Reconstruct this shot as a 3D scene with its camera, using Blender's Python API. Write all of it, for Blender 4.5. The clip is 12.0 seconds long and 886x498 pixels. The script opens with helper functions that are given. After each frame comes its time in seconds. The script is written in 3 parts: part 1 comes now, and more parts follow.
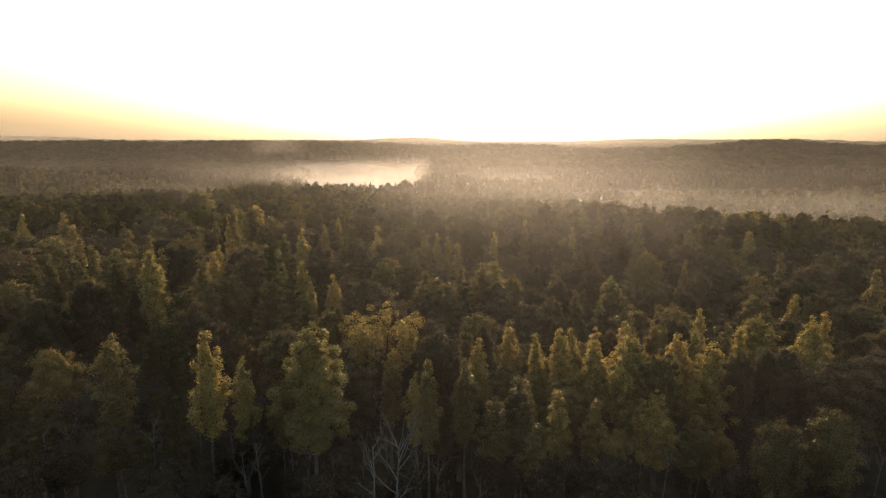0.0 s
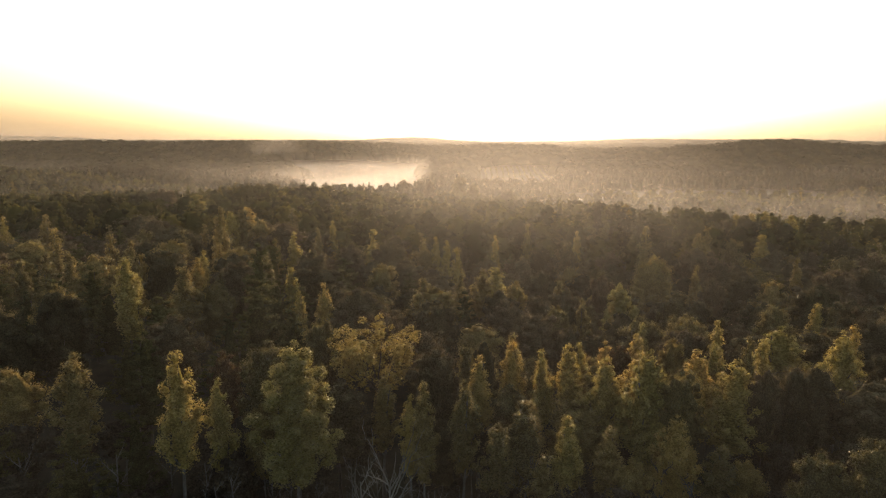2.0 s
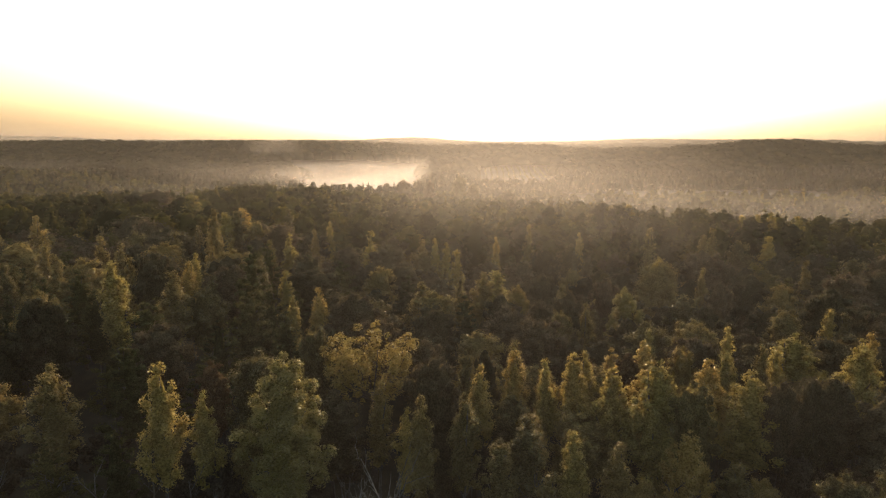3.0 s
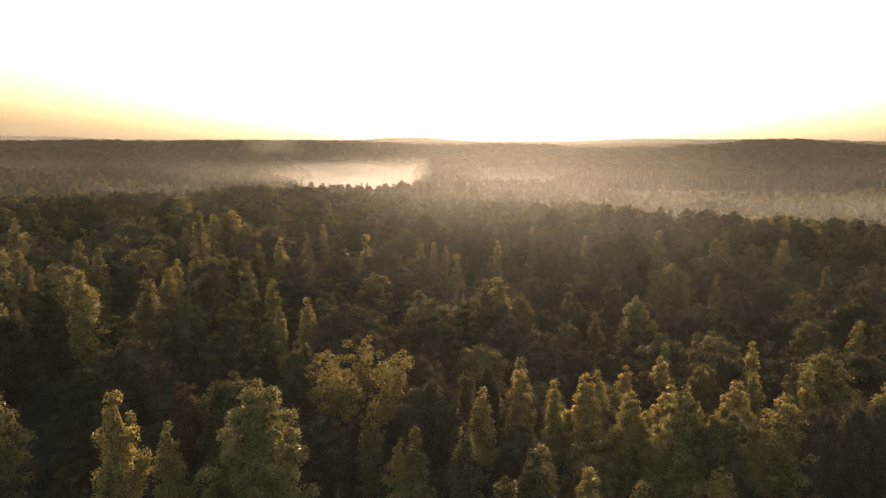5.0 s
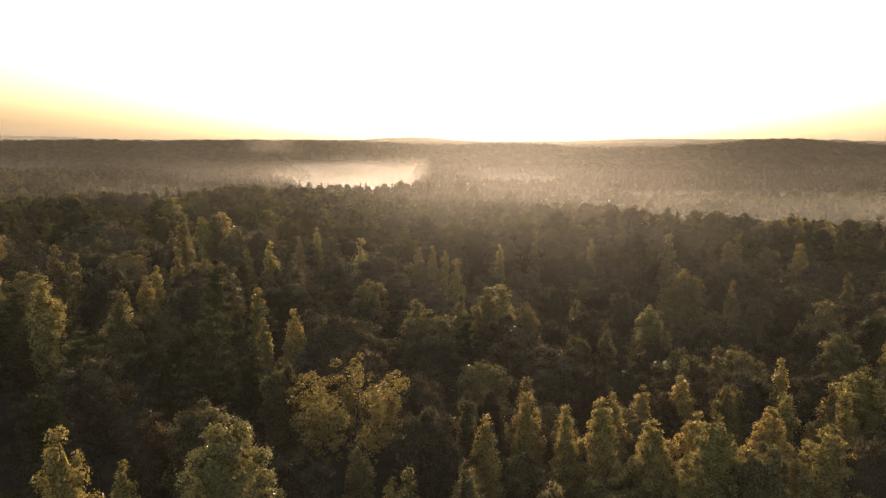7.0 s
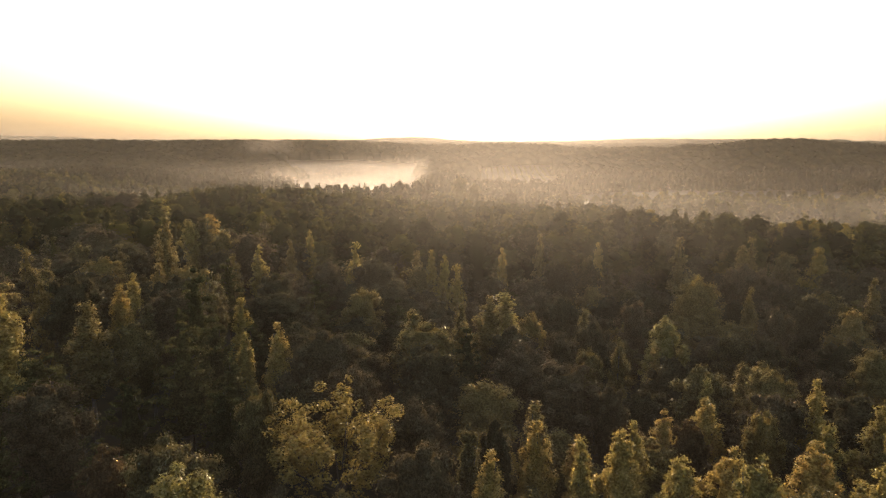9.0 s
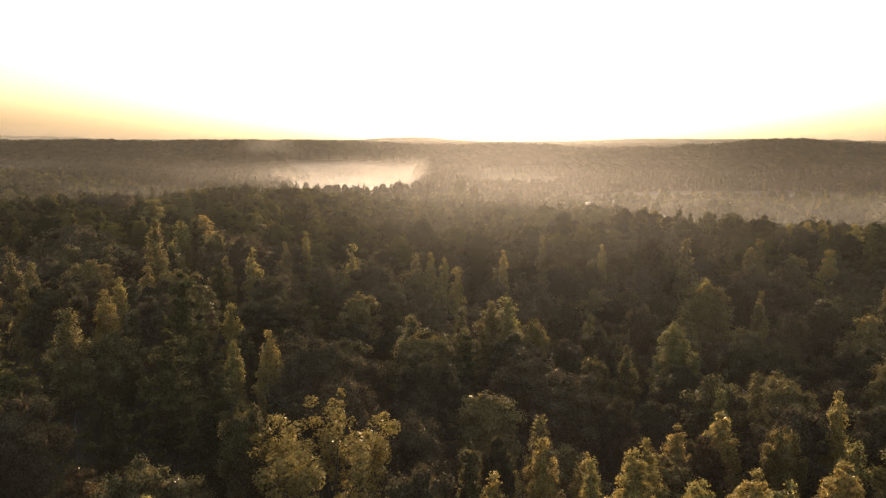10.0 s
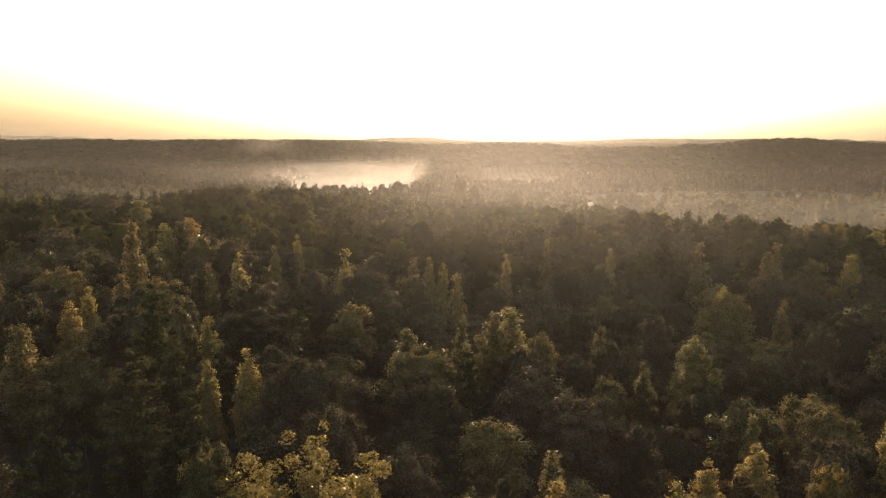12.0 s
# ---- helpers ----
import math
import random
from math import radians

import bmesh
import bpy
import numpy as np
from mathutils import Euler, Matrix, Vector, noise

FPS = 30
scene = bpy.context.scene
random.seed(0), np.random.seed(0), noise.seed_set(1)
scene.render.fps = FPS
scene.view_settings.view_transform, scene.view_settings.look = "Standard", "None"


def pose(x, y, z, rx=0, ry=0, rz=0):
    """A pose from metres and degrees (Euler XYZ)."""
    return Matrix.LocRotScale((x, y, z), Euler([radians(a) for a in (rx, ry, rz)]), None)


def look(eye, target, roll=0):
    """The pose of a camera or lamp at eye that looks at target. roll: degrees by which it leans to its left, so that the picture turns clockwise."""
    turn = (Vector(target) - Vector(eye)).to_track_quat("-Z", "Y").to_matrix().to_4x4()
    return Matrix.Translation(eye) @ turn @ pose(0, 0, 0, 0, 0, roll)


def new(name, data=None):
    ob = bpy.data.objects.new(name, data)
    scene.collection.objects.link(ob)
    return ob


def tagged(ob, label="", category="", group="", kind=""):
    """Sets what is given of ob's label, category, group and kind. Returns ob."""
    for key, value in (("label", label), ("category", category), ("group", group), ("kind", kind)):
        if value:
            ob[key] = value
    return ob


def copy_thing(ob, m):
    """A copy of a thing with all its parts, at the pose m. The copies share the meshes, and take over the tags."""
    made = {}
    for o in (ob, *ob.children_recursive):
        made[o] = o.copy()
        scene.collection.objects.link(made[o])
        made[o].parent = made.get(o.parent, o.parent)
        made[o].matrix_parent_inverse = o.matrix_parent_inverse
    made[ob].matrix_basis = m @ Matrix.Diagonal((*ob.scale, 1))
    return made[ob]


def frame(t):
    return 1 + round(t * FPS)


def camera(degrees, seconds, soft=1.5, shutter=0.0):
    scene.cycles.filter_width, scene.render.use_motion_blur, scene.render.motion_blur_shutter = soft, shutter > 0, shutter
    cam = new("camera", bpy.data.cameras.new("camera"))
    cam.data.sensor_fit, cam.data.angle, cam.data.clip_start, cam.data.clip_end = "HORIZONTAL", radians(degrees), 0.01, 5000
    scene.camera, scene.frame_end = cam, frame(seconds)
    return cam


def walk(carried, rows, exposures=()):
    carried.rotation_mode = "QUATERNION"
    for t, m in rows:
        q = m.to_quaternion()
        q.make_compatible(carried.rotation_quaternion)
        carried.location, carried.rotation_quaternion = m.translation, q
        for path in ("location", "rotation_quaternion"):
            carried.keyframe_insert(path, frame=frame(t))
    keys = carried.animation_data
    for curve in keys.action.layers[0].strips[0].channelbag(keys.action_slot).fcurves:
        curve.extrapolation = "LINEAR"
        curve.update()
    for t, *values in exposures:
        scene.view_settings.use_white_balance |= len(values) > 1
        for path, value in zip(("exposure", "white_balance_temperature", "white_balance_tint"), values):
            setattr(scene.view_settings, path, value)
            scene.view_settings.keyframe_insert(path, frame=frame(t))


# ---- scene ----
cam = camera(70, 12.0, soft=1.2)


def level(t, x, y, z):
    """The drone keeps its gimbal at one tilt, looking along +y."""
    return t, look((x, y, z), (x, y + 1.971, z - 0.3405))


walk(cam, [level(0, 0.03, -0.1, 47.9), level(3, 0.46, 11.2, 47.57), level(5, 0.68, 19.0, 47.25), level(7, 0.85, 26.6, 46.9),
           level(9, 0.98, 34.3, 46.53), level(12, 1.22, 46.05, 45.93)])

# ---- light ----
SUN_AZIMUTH, SUN_HEIGHT = radians(5.0), radians(8.0)
toward_sun = Vector((math.sin(SUN_AZIMUTH) * math.cos(SUN_HEIGHT), math.cos(SUN_AZIMUTH) * math.cos(SUN_HEIGHT), math.sin(SUN_HEIGHT)))
scene.view_settings.exposure = 1.55
world = bpy.data.worlds.new("dawn_sky")
world.use_nodes = True
scene.world = world
sky = world.node_tree.nodes.new("ShaderNodeTexSky")
sky.sky_type, sky.sun_disc = "NISHITA", False
sky.sun_elevation, sky.sun_rotation = SUN_HEIGHT, SUN_AZIMUTH
sky.altitude, sky.air_density, sky.dust_density, sky.ozone_density = 150, 1.0, 5.8, 1.0
background = world.node_tree.nodes["Background"]
background.inputs["Strength"].default_value = 0.13
paler = world.node_tree.nodes.new("ShaderNodeHueSaturation")
paler.inputs["Saturation"].default_value = 0.84
world.node_tree.links.new(sky.outputs["Color"], paler.inputs["Color"])
world.node_tree.links.new(paler.outputs["Color"], background.inputs["Color"])
scene.cycles.transparent_max_bounces = 64
sun = new("sun", bpy.data.lights.new("sun", "SUN"))
sun.data.energy, sun.data.angle, sun.data.color = 2.6, radians(0.6), (1.0, 0.77, 0.52)
sun.matrix_world = look(toward_sun * 200, (0, 0, 0))

# ---- materials ----


def material(name):
    m = bpy.data.materials.new(name)
    m.use_nodes = True
    m.node_tree.nodes.clear()
    return m, m.node_tree.nodes, m.node_tree.links


def ramp_of(nodes, colours):
    """A colour ramp that goes evenly through the colours."""
    r = nodes.new("ShaderNodeValToRGB")
    while len(r.color_ramp.elements) < len(colours):
        r.color_ramp.elements.new(0.5)
    for i, c in enumerate(colours):
        r.color_ramp.elements[i].position = i / (len(colours) - 1)
        r.color_ramp.elements[i].color = (*c, 1)
    return r


def maths(nodes, links, op, a, b):
    n = nodes.new("ShaderNodeMath")
    n.operation = op
    for i, v in enumerate((a, b)):
        if isinstance(v, (int, float)):
            n.inputs[i].default_value = v
        else:
            links.new(v, n.inputs[i])
    return n.outputs[0]


def leaf_material(name, colours, through_share=0.5, joined=False, gloss=0.015, heart=False, speckle=1.0):
    """Leaves that let light through; each tree has its own tone and each leaf spray a little of its own."""
    m, nodes, links = material(name)
    if joined:
        tone = nodes.new("ShaderNodeAttribute")
        tone.attribute_name = "tone"
        tree = tone.outputs["Fac"]
    else:
        tree = nodes.new("ShaderNodeObjectInfo").outputs["Random"]
    leaf = nodes.new("ShaderNodeNewGeometry").outputs["Random Per Island"]
    mixed = maths(nodes, links, "ADD", maths(nodes, links, "MULTIPLY", tree, 1 - 0.2 * speckle), maths(nodes, links, "MULTIPLY", leaf, 0.2 * speckle))
    ramp = ramp_of(nodes, colours)
    links.new(mixed, ramp.inputs["Fac"])
    hsv = nodes.new("ShaderNodeHueSaturation")
    links.new(ramp.outputs["Color"], hsv.inputs["Color"])
    links.new(maths(nodes, links, "ADD", maths(nodes, links, "MULTIPLY", leaf, 0.36 * speckle), 1 - 0.18 * speckle), hsv.inputs["Value"])
    body, glow, mix = nodes.new("ShaderNodeBsdfDiffuse"), nodes.new("ShaderNodeBsdfTranslucent"), nodes.new("ShaderNodeMixShader")
    if heart:
        fine = nodes.new("ShaderNodeTexNoise")
        fine.inputs["Scale"].default_value, fine.inputs["Detail"].default_value = 4.5, 4
        links.new(nodes.new("ShaderNodeTexCoord").outputs["Object"], fine.inputs["Vector"])
        uneven = nodes.new("ShaderNodeMapRange")
        uneven.inputs["From Min"].default_value, uneven.inputs["From Max"].default_value = 0.38, 0.66
        uneven.inputs["To Min"].default_value, uneven.inputs["To Max"].default_value = 0.6, 1.2
        links.new(fine.outputs["Fac"], uneven.inputs["Value"])
        links.new(uneven.outputs["Result"], hsv.inputs["Value"])
        relief = nodes.new("ShaderNodeBump")
        relief.inputs["Strength"].default_value, relief.inputs["Distance"].default_value = 1.0, 0.6
        links.new(fine.outputs["Fac"], relief.inputs["Height"])
        links.new(relief.outputs["Normal"], body.inputs["Normal"])
    links.new(hsv.outputs["Color"], body.inputs["Color"])
    links.new(hsv.outputs["Color"], glow.inputs["Color"])
    mix.inputs["Fac"].default_value = through_share
    links.new(body.outputs["BSDF"], mix.inputs[1])
    links.new(glow.outputs["BSDF"], mix.inputs[2])
    out, last = nodes.new("ShaderNodeOutputMaterial"), mix
    if gloss:
        wax, coat = nodes.new("ShaderNodeBsdfGlossy"), nodes.new("ShaderNodeMixShader")
        wax.inputs["Roughness"].default_value, wax.inputs["Color"].default_value = 0.31, (1, 0.95, 0.85, 1)
        coat.inputs["Fac"].default_value = gloss
        links.new(mix.outputs["Shader"], coat.inputs[1])
        links.new(wax.outputs["BSDF"], coat.inputs[2])
        last = coat
    links.new(last.outputs["Shader"], out.inputs["Surface"])
    return m


def rough_material(name, colours, scale, detail=6, bump=0.3, roughness=0.9):
    """A dull surface, mottled at two scales."""
    m, nodes, links = material(name)
    place = nodes.new("ShaderNodeTexCoord").outputs["Object"]
    fine, broad = nodes.new("ShaderNodeTexNoise"), nodes.new("ShaderNodeTexNoise")
    for n, s in ((fine, scale), (broad, scale * 0.13)):
        n.inputs["Scale"].default_value, n.inputs["Detail"].default_value = s, detail
        links.new(place, n.inputs["Vector"])
    fac = maths(nodes, links, "MULTIPLY", maths(nodes, links, "ADD", fine.outputs["Fac"], broad.outputs["Fac"]), 0.5)
    spread = nodes.new("ShaderNodeMapRange")
    spread.inputs["From Min"].default_value, spread.inputs["From Max"].default_value = 0.32, 0.68
    links.new(fac, spread.inputs["Value"])
    ramp = ramp_of(nodes, colours)
    links.new(spread.outputs["Result"], ramp.inputs["Fac"])
    body = nodes.new("ShaderNodeBsdfPrincipled")
    body.inputs["Roughness"].default_value, body.inputs["Specular IOR Level"].default_value = roughness, 0.2
    links.new(ramp.outputs["Color"], body.inputs["Base Color"])
    b = nodes.new("ShaderNodeBump")
    b.inputs["Strength"].default_value = bump
    links.new(fine.outputs["Fac"], b.inputs["Height"])
    links.new(b.outputs["Normal"], body.inputs["Normal"])
    out = nodes.new("ShaderNodeOutputMaterial")
    links.new(body.outputs["BSDF"], out.inputs["Surface"])
    return m


def mist_material(name, thick, low, high, grain, seed, floor=0.35, onward=0.3):
    """Thin airborne water: part of the light goes straight on, the rest is scattered. It thins out from the height low to high."""
    m, nodes, links = material(name)
    place = nodes.new("ShaderNodeNewGeometry").outputs["Position"]
    split = nodes.new("ShaderNodeSeparateXYZ")
    links.new(place, split.inputs["Vector"])
    stretch = nodes.new("ShaderNodeMapping")
    stretch.inputs["Location"].default_value = (seed * 13.7, seed * 5.1, seed * 3.3)
    stretch.inputs["Scale"].default_value = (grain, grain, grain * 5)
    links.new(place, stretch.inputs["Vector"])
    n = nodes.new("ShaderNodeTexNoise")
    n.inputs["Scale"].default_value, n.inputs["Detail"].default_value = 1.0, 4
    links.new(stretch.outputs["Vector"], n.inputs["Vector"])
    patch = nodes.new("ShaderNodeMapRange")
    patch.inputs["From Min"].default_value, patch.inputs["From Max"].default_value = 0.35, 0.65
    patch.inputs["To Min"].default_value = floor
    links.new(n.outputs["Fac"], patch.inputs["Value"])
    fade = nodes.new("ShaderNodeMapRange")
    fade.interpolation_type = "SMOOTHERSTEP"
    fade.inputs["From Min"].default_value, fade.inputs["From Max"].default_value = high, low
    links.new(split.outputs["Z"], fade.inputs["Value"])
    edge = nodes.new("ShaderNodeAttribute")
    edge.attribute_name = "body"
    amount = maths(nodes, links, "MULTIPLY", maths(nodes, links, "MULTIPLY", fade.outputs["Result"], patch.outputs["Result"]),
                   maths(nodes, links, "MULTIPLY", edge.outputs["Fac"], thick))
    clear, ahead, back = nodes.new("ShaderNodeBsdfTransparent"), nodes.new("ShaderNodeBsdfRefraction"), nodes.new("ShaderNodeBsdfTranslucent")
    ahead.inputs["IOR"].default_value, ahead.inputs["Roughness"].default_value = 1.33, 0.85
    for s in (ahead, back):
        s.inputs["Color"].default_value = (0.95, 0.885, 0.86, 1)
    both, mix, out = nodes.new("ShaderNodeMixShader"), nodes.new("ShaderNodeMixShader"), nodes.new("ShaderNodeOutputMaterial")
    both.inputs["Fac"].default_value = 1 - onward
    links.new(ahead.outputs["BSDF"], both.inputs[1])
    links.new(back.outputs["BSDF"], both.inputs[2])
    links.new(amount, mix.inputs["Fac"])
    links.new(clear.outputs["BSDF"], mix.inputs[1])
    links.new(both.outputs["Shader"], mix.inputs[2])
    links.new(mix.outputs["Shader"], out.inputs["Surface"])
    return m


GREEN = ((0.111, 0.094, 0.042), (0.165, 0.131, 0.05), (0.221, 0.165, 0.058), (0.285, 0.198, 0.064))
GOLD = ((0.25, 0.204, 0.063), (0.319, 0.245, 0.068), (0.381, 0.272, 0.075), (0.404, 0.25, 0.072))
DARK = ((0.058, 0.052, 0.027), (0.089, 0.076, 0.038), (0.118, 0.091, 0.048), (0.15, 0.107, 0.059))
PINE = ((0.048, 0.05, 0.02), (0.068, 0.066, 0.026), (0.086, 0.081, 0.028), (0.117, 0.097, 0.034))
MIXED = ((0.035, 0.036, 0.015), (0.06, 0.055, 0.02), (0.098, 0.083, 0.022), (0.175, 0.131, 0.027))


def leaf_pair(name, colours, through_share=0.5, gloss=0.009, speckle=1.0):
    """The waxy outer leaves, and the duller ones in the heart of the crown."""
    return leaf_material(name, colours, through_share, gloss=gloss, speckle=speckle), leaf_material("inner_" + name, colours, 0.25, gloss=0, heart=True)


leaf_green = leaf_pair("yellow_green_leaves", GREEN, 0.45, 0.018)
leaf_gold = leaf_pair("autumn_gold_leaves", GOLD, 0.45, 0.017)
leaf_tawny = leaf_pair("tawny_leaves", [(0.78 * r, 0.76 * g, 0.74 * b) for r, g, b in GOLD], 0.36, 0.016)
leaf_dark = leaf_pair("dull_oak_leaves", DARK, 0.42, 0.009, 0.5)
leaf_pine = leaf_pair("pine_needles", PINE, 0.3, 0.005)
leaf_lime = leaf_pair("pale_green_leaves", ((0.205, 0.170, 0.052), (0.245, 0.203, 0.062), (0.280, 0.226, 0.068)), 0.45, 0.024)
leaf_russet = leaf_pair("russet_leaves", ((0.095, 0.064, 0.030), (0.125, 0.080, 0.036), (0.150, 0.098, 0.042)), 0.5)
leaf_brush = leaf_pair("dull_brush_leaves", ((0.055, 0.045, 0.030), (0.078, 0.063, 0.041), (0.100, 0.080, 0.052)), 0.5, 0)
leaf_joined = leaf_material("mixed_wood_leaves", MIXED, 0.4, joined=True, gloss=0)
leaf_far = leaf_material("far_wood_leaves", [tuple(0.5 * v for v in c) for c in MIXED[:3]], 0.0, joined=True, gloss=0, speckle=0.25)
bark_grey = rough_material("grey_bark", ((0.065, 0.056, 0.047), (0.105, 0.093, 0.078), (0.150, 0.134, 0.114)), 3.0)
bark_dark = rough_material("dark_bark", ((0.04, 0.032, 0.026), (0.085, 0.068, 0.052), (0.13, 0.105, 0.08)), 3.5)
bark_pale = rough_material("bleached_dead_wood", ((0.085, 0.076, 0.064), (0.145, 0.134, 0.114), (0.215, 0.198, 0.172)), 3.0)
litter = rough_material("leaf_litter_ground", ((0.020, 0.020, 0.012), (0.045, 0.038, 0.022), (0.075, 0.058, 0.032)), 0.35)

# ---- the lie of the land ----


def bell(v, centre, width):
    return np.exp(-(((np.asarray(v, float) - centre) / width) ** 2))


def rise(v, a, b):
    s = np.clip((np.asarray(v, float) - a) / (b - a), 0, 1)
    return s * s * (3 - 2 * s)


CREST_X, CREST_Y = (-420, -200, -110, -70, -30, 10, 50, 100, 220, 420), (250, 245, 245, 310, 395, 395, 265, 205, 205, 240)


RIDGE_AT = (-0.02, 0.03, 0.10, 0.19, 0.33, 0.41, 0.50, 0.545, 0.61, 0.68, 0.9)
RIDGE_HIGH = (0, 5, 12, 17, 25, 30.5, 35, 38, 32.5, 29, 33)


def land(x, y):
    """The height of the ground: a wooded knoll, the misty valley behind its crest, and ridges beyond."""
    x, y = np.asarray(x, float), np.asarray(y, float)
    crest = np.interp(x, CREST_X, CREST_Y)
    knoll = 3.0 + 4.5 * rise(-x, -5, 60) - 5.0 * bell(x, 38, 38) * bell(y, 140, 45) + 4.0 * bell(x, 75, 60) * bell(y, 208, 30) - (4.5 + 4.0 * bell(x, -20, 75)) * rise(y, 260, 400) - 5.0 * rise(x, 105, 170)
    past = rise(y, crest + 5, crest + 150)
    left = 35.0 * rise(y, 760, 1180) * (1 - 0.45 * rise(x, -300, 200)) * (1 - rise(x, 90, 340)) * (1 - 0.6 * rise(y, 1400, 1900))
    foot = 12.0 * bell(x, -420, 230) * bell(y, 640, 170) + 17.0 * bell(x, -330, 110) * bell(y, 440, 120)
    right = np.interp(x / np.maximum(y, 700), RIDGE_AT, RIDGE_HIGH) * rise(y, 660, 1060) * (1 - 0.8 * rise(y, 1180, 1700))
    spur = 7.0 * bell(x, 330, 190) * bell(y, 560, 90) + 12.0 * bell(x, 4, 20) * bell(y, 610, 70)
    far = 16.0 * rise(y, 1800, 2600) + 7.0 * rise(y, 3300, 4200) + (18.0 * bell(x, -190, 210) + 26.0 * rise(-x, 2250, 2950)) * rise(y, 3300, 4200)
    far = far + 17.0 * bell(x, 1430, 330) * rise(y, 1900, 2600)
    roll = 1.6 * np.sin(x * 0.021 + y * 0.013) + 1.2 * np.sin(x * 0.043 - y * 0.031 + 1.0)
    roll = roll * (0.5 + 0.8 * rise(y, 900, 2400))
    roll = roll + rise(y, 700, 950) * (1 - rise(y, 1300, 1700)) * (2.2 * np.sin(x * 0.011 + y * 0.023 + 1.5 * np.sin(x * 0.0047)) + 1.4 * np.sin(x * 0.019 - y * 0.041))
    return knoll * (1 - past) + past * (-9.0 + left + foot + right + spur + far) + roll


def in_field(x, y):
    """The open fields on the valley floor, where no trees stand."""
    a = (y > 600) & (y < 1010) & (x > -0.235 * y - 10 + 22 * np.sin(y * 0.031) + 14 * np.sin(y * 0.083)) & (x < -0.022 * y - 8)
    b = (y > 700) & (y < 930) & (x > 0.045 * y) & (x < 0.175 * y)
    c = (y > 475) & (y < 640) & (x > 0.17 * y) & (x < 0.60 * y)
    d = (y > 660) & (y < 700) & (x > 0.22 * y) & (x < 0.5 * y)
    return a | b | c | d


def mesh_of(name, verts, faces, tone=None, body=None):
    """A mesh from an array of corners and one or more arrays of faces."""
    me = bpy.data.meshes.new(name)
    faces = faces if isinstance(faces, list) else [faces]
    corners = np.concatenate([f.ravel() for f in faces]).astype(np.int32)
    sizes = np.concatenate([np.full(len(f), f.shape[1]) for f in faces])
    me.vertices.add(len(verts))
    me.vertices.foreach_set("co", np.ascontiguousarray(verts, np.float32).ravel())
    me.loops.add(len(corners))
    me.loops.foreach_set("vertex_index", corners)
    me.polygons.add(len(sizes))
    me.polygons.foreach_set("loop_start", (np.cumsum(sizes) - sizes).astype(np.int32))
    for key, values in (("tone", tone), ("body", body)):
        if values is not None:
            me.attributes.new(key, "FLOAT", "POINT").data.foreach_set("value", np.ascontiguousarray(values, np.float32))
    me.update(calc_edges=True)
    me.validate()
    return me


def shown(name, me, mat, parent=None, smooth=False):
    me.materials.append(mat)
    if smooth:
        me.polygons.foreach_set("use_smooth", np.ones(len(me.polygons), bool))
    ob = new(name, me)
    ob.parent = parent
    return ob


def grid_faces(rows, cols):
    i = np.arange((rows - 1) * (cols - 1))
    a = i // (cols - 1) * cols + i % (cols - 1)
    return np.stack([a, a + 1, a + cols + 1, a + cols], 1)


gx = np.concatenate([-np.geomspace(4500, 60, 90), np.linspace(-54, 54, 19), np.geomspace(60, 4500, 90)])
gy = np.concatenate([np.linspace(-600, 40, 20), np.linspace(50, 420, 60), np.geomspace(428, 4950, 120)])
GX, GY = np.meshgrid(gx, gy)
ground = shown("ground", mesh_of("ground", np.stack([GX, GY, land(GX, GY)], -1).reshape(-1, 3), grid_faces(len(gy), len(gx))), litter, smooth=True)
tagged(ground, "dark brown leaf-littered forest floor rolling to far ridges", "ground", kind="structure")

# ---- trees ----
rng = np.random.default_rng(7)


def unit(v):
    return v / (np.linalg.norm(v, axis=-1, keepdims=True) + 1e-9)


def tube(path, radii, sides):
    """A tapered limb along a path of points."""
    path, radii = np.asarray(path, float), np.asarray(radii, float)
    way = unit(np.gradient(path, axis=0))
    side = unit(np.cross(way, np.where(np.abs(way[:, 2:]) > 0.8, [[1.0, 0, 0]], [[0, 0, 1.0]])))
    up = np.cross(side, way)
    a = np.linspace(0, 2 * np.pi, sides, endpoint=False)
    ring = np.cos(a)[None, :, None] * side[:, None] + np.sin(a)[None, :, None] * up[:, None]
    verts = (path[:, None] + ring * radii[:, None, None]).reshape(-1, 3)
    i = np.arange((len(path) - 1) * sides)
    r, s = i // sides, i % sides
    n = (s + 1) % sides
    return verts, np.stack([r * sides + s, r * sides + n, (r + 1) * sides + n, (r + 1) * sides + s], 1)


def sprays(places, outward, size, spread=0.4, slim=0.62):
    """Leaf sprays: pointed three-cornered blades at the places, roughly facing outward."""
    n = len(places)
    normal = unit(outward + spread * rng.normal(size=(n, 3)))
    along = unit(np.cross(normal, rng.normal(size=(n, 3))))
    across = np.cross(normal, along)
    s = size * rng.uniform(0.6, 1.35, (n, 1))
    v = np.stack([places - along * s * 0.5 - across * s * slim * 0.5, places + along * s * 0.5, places - along * s * 0.35 + across * s * slim * 0.6], 1)
    return v.reshape(-1, 3), np.arange(3 * n).reshape(n, 3)


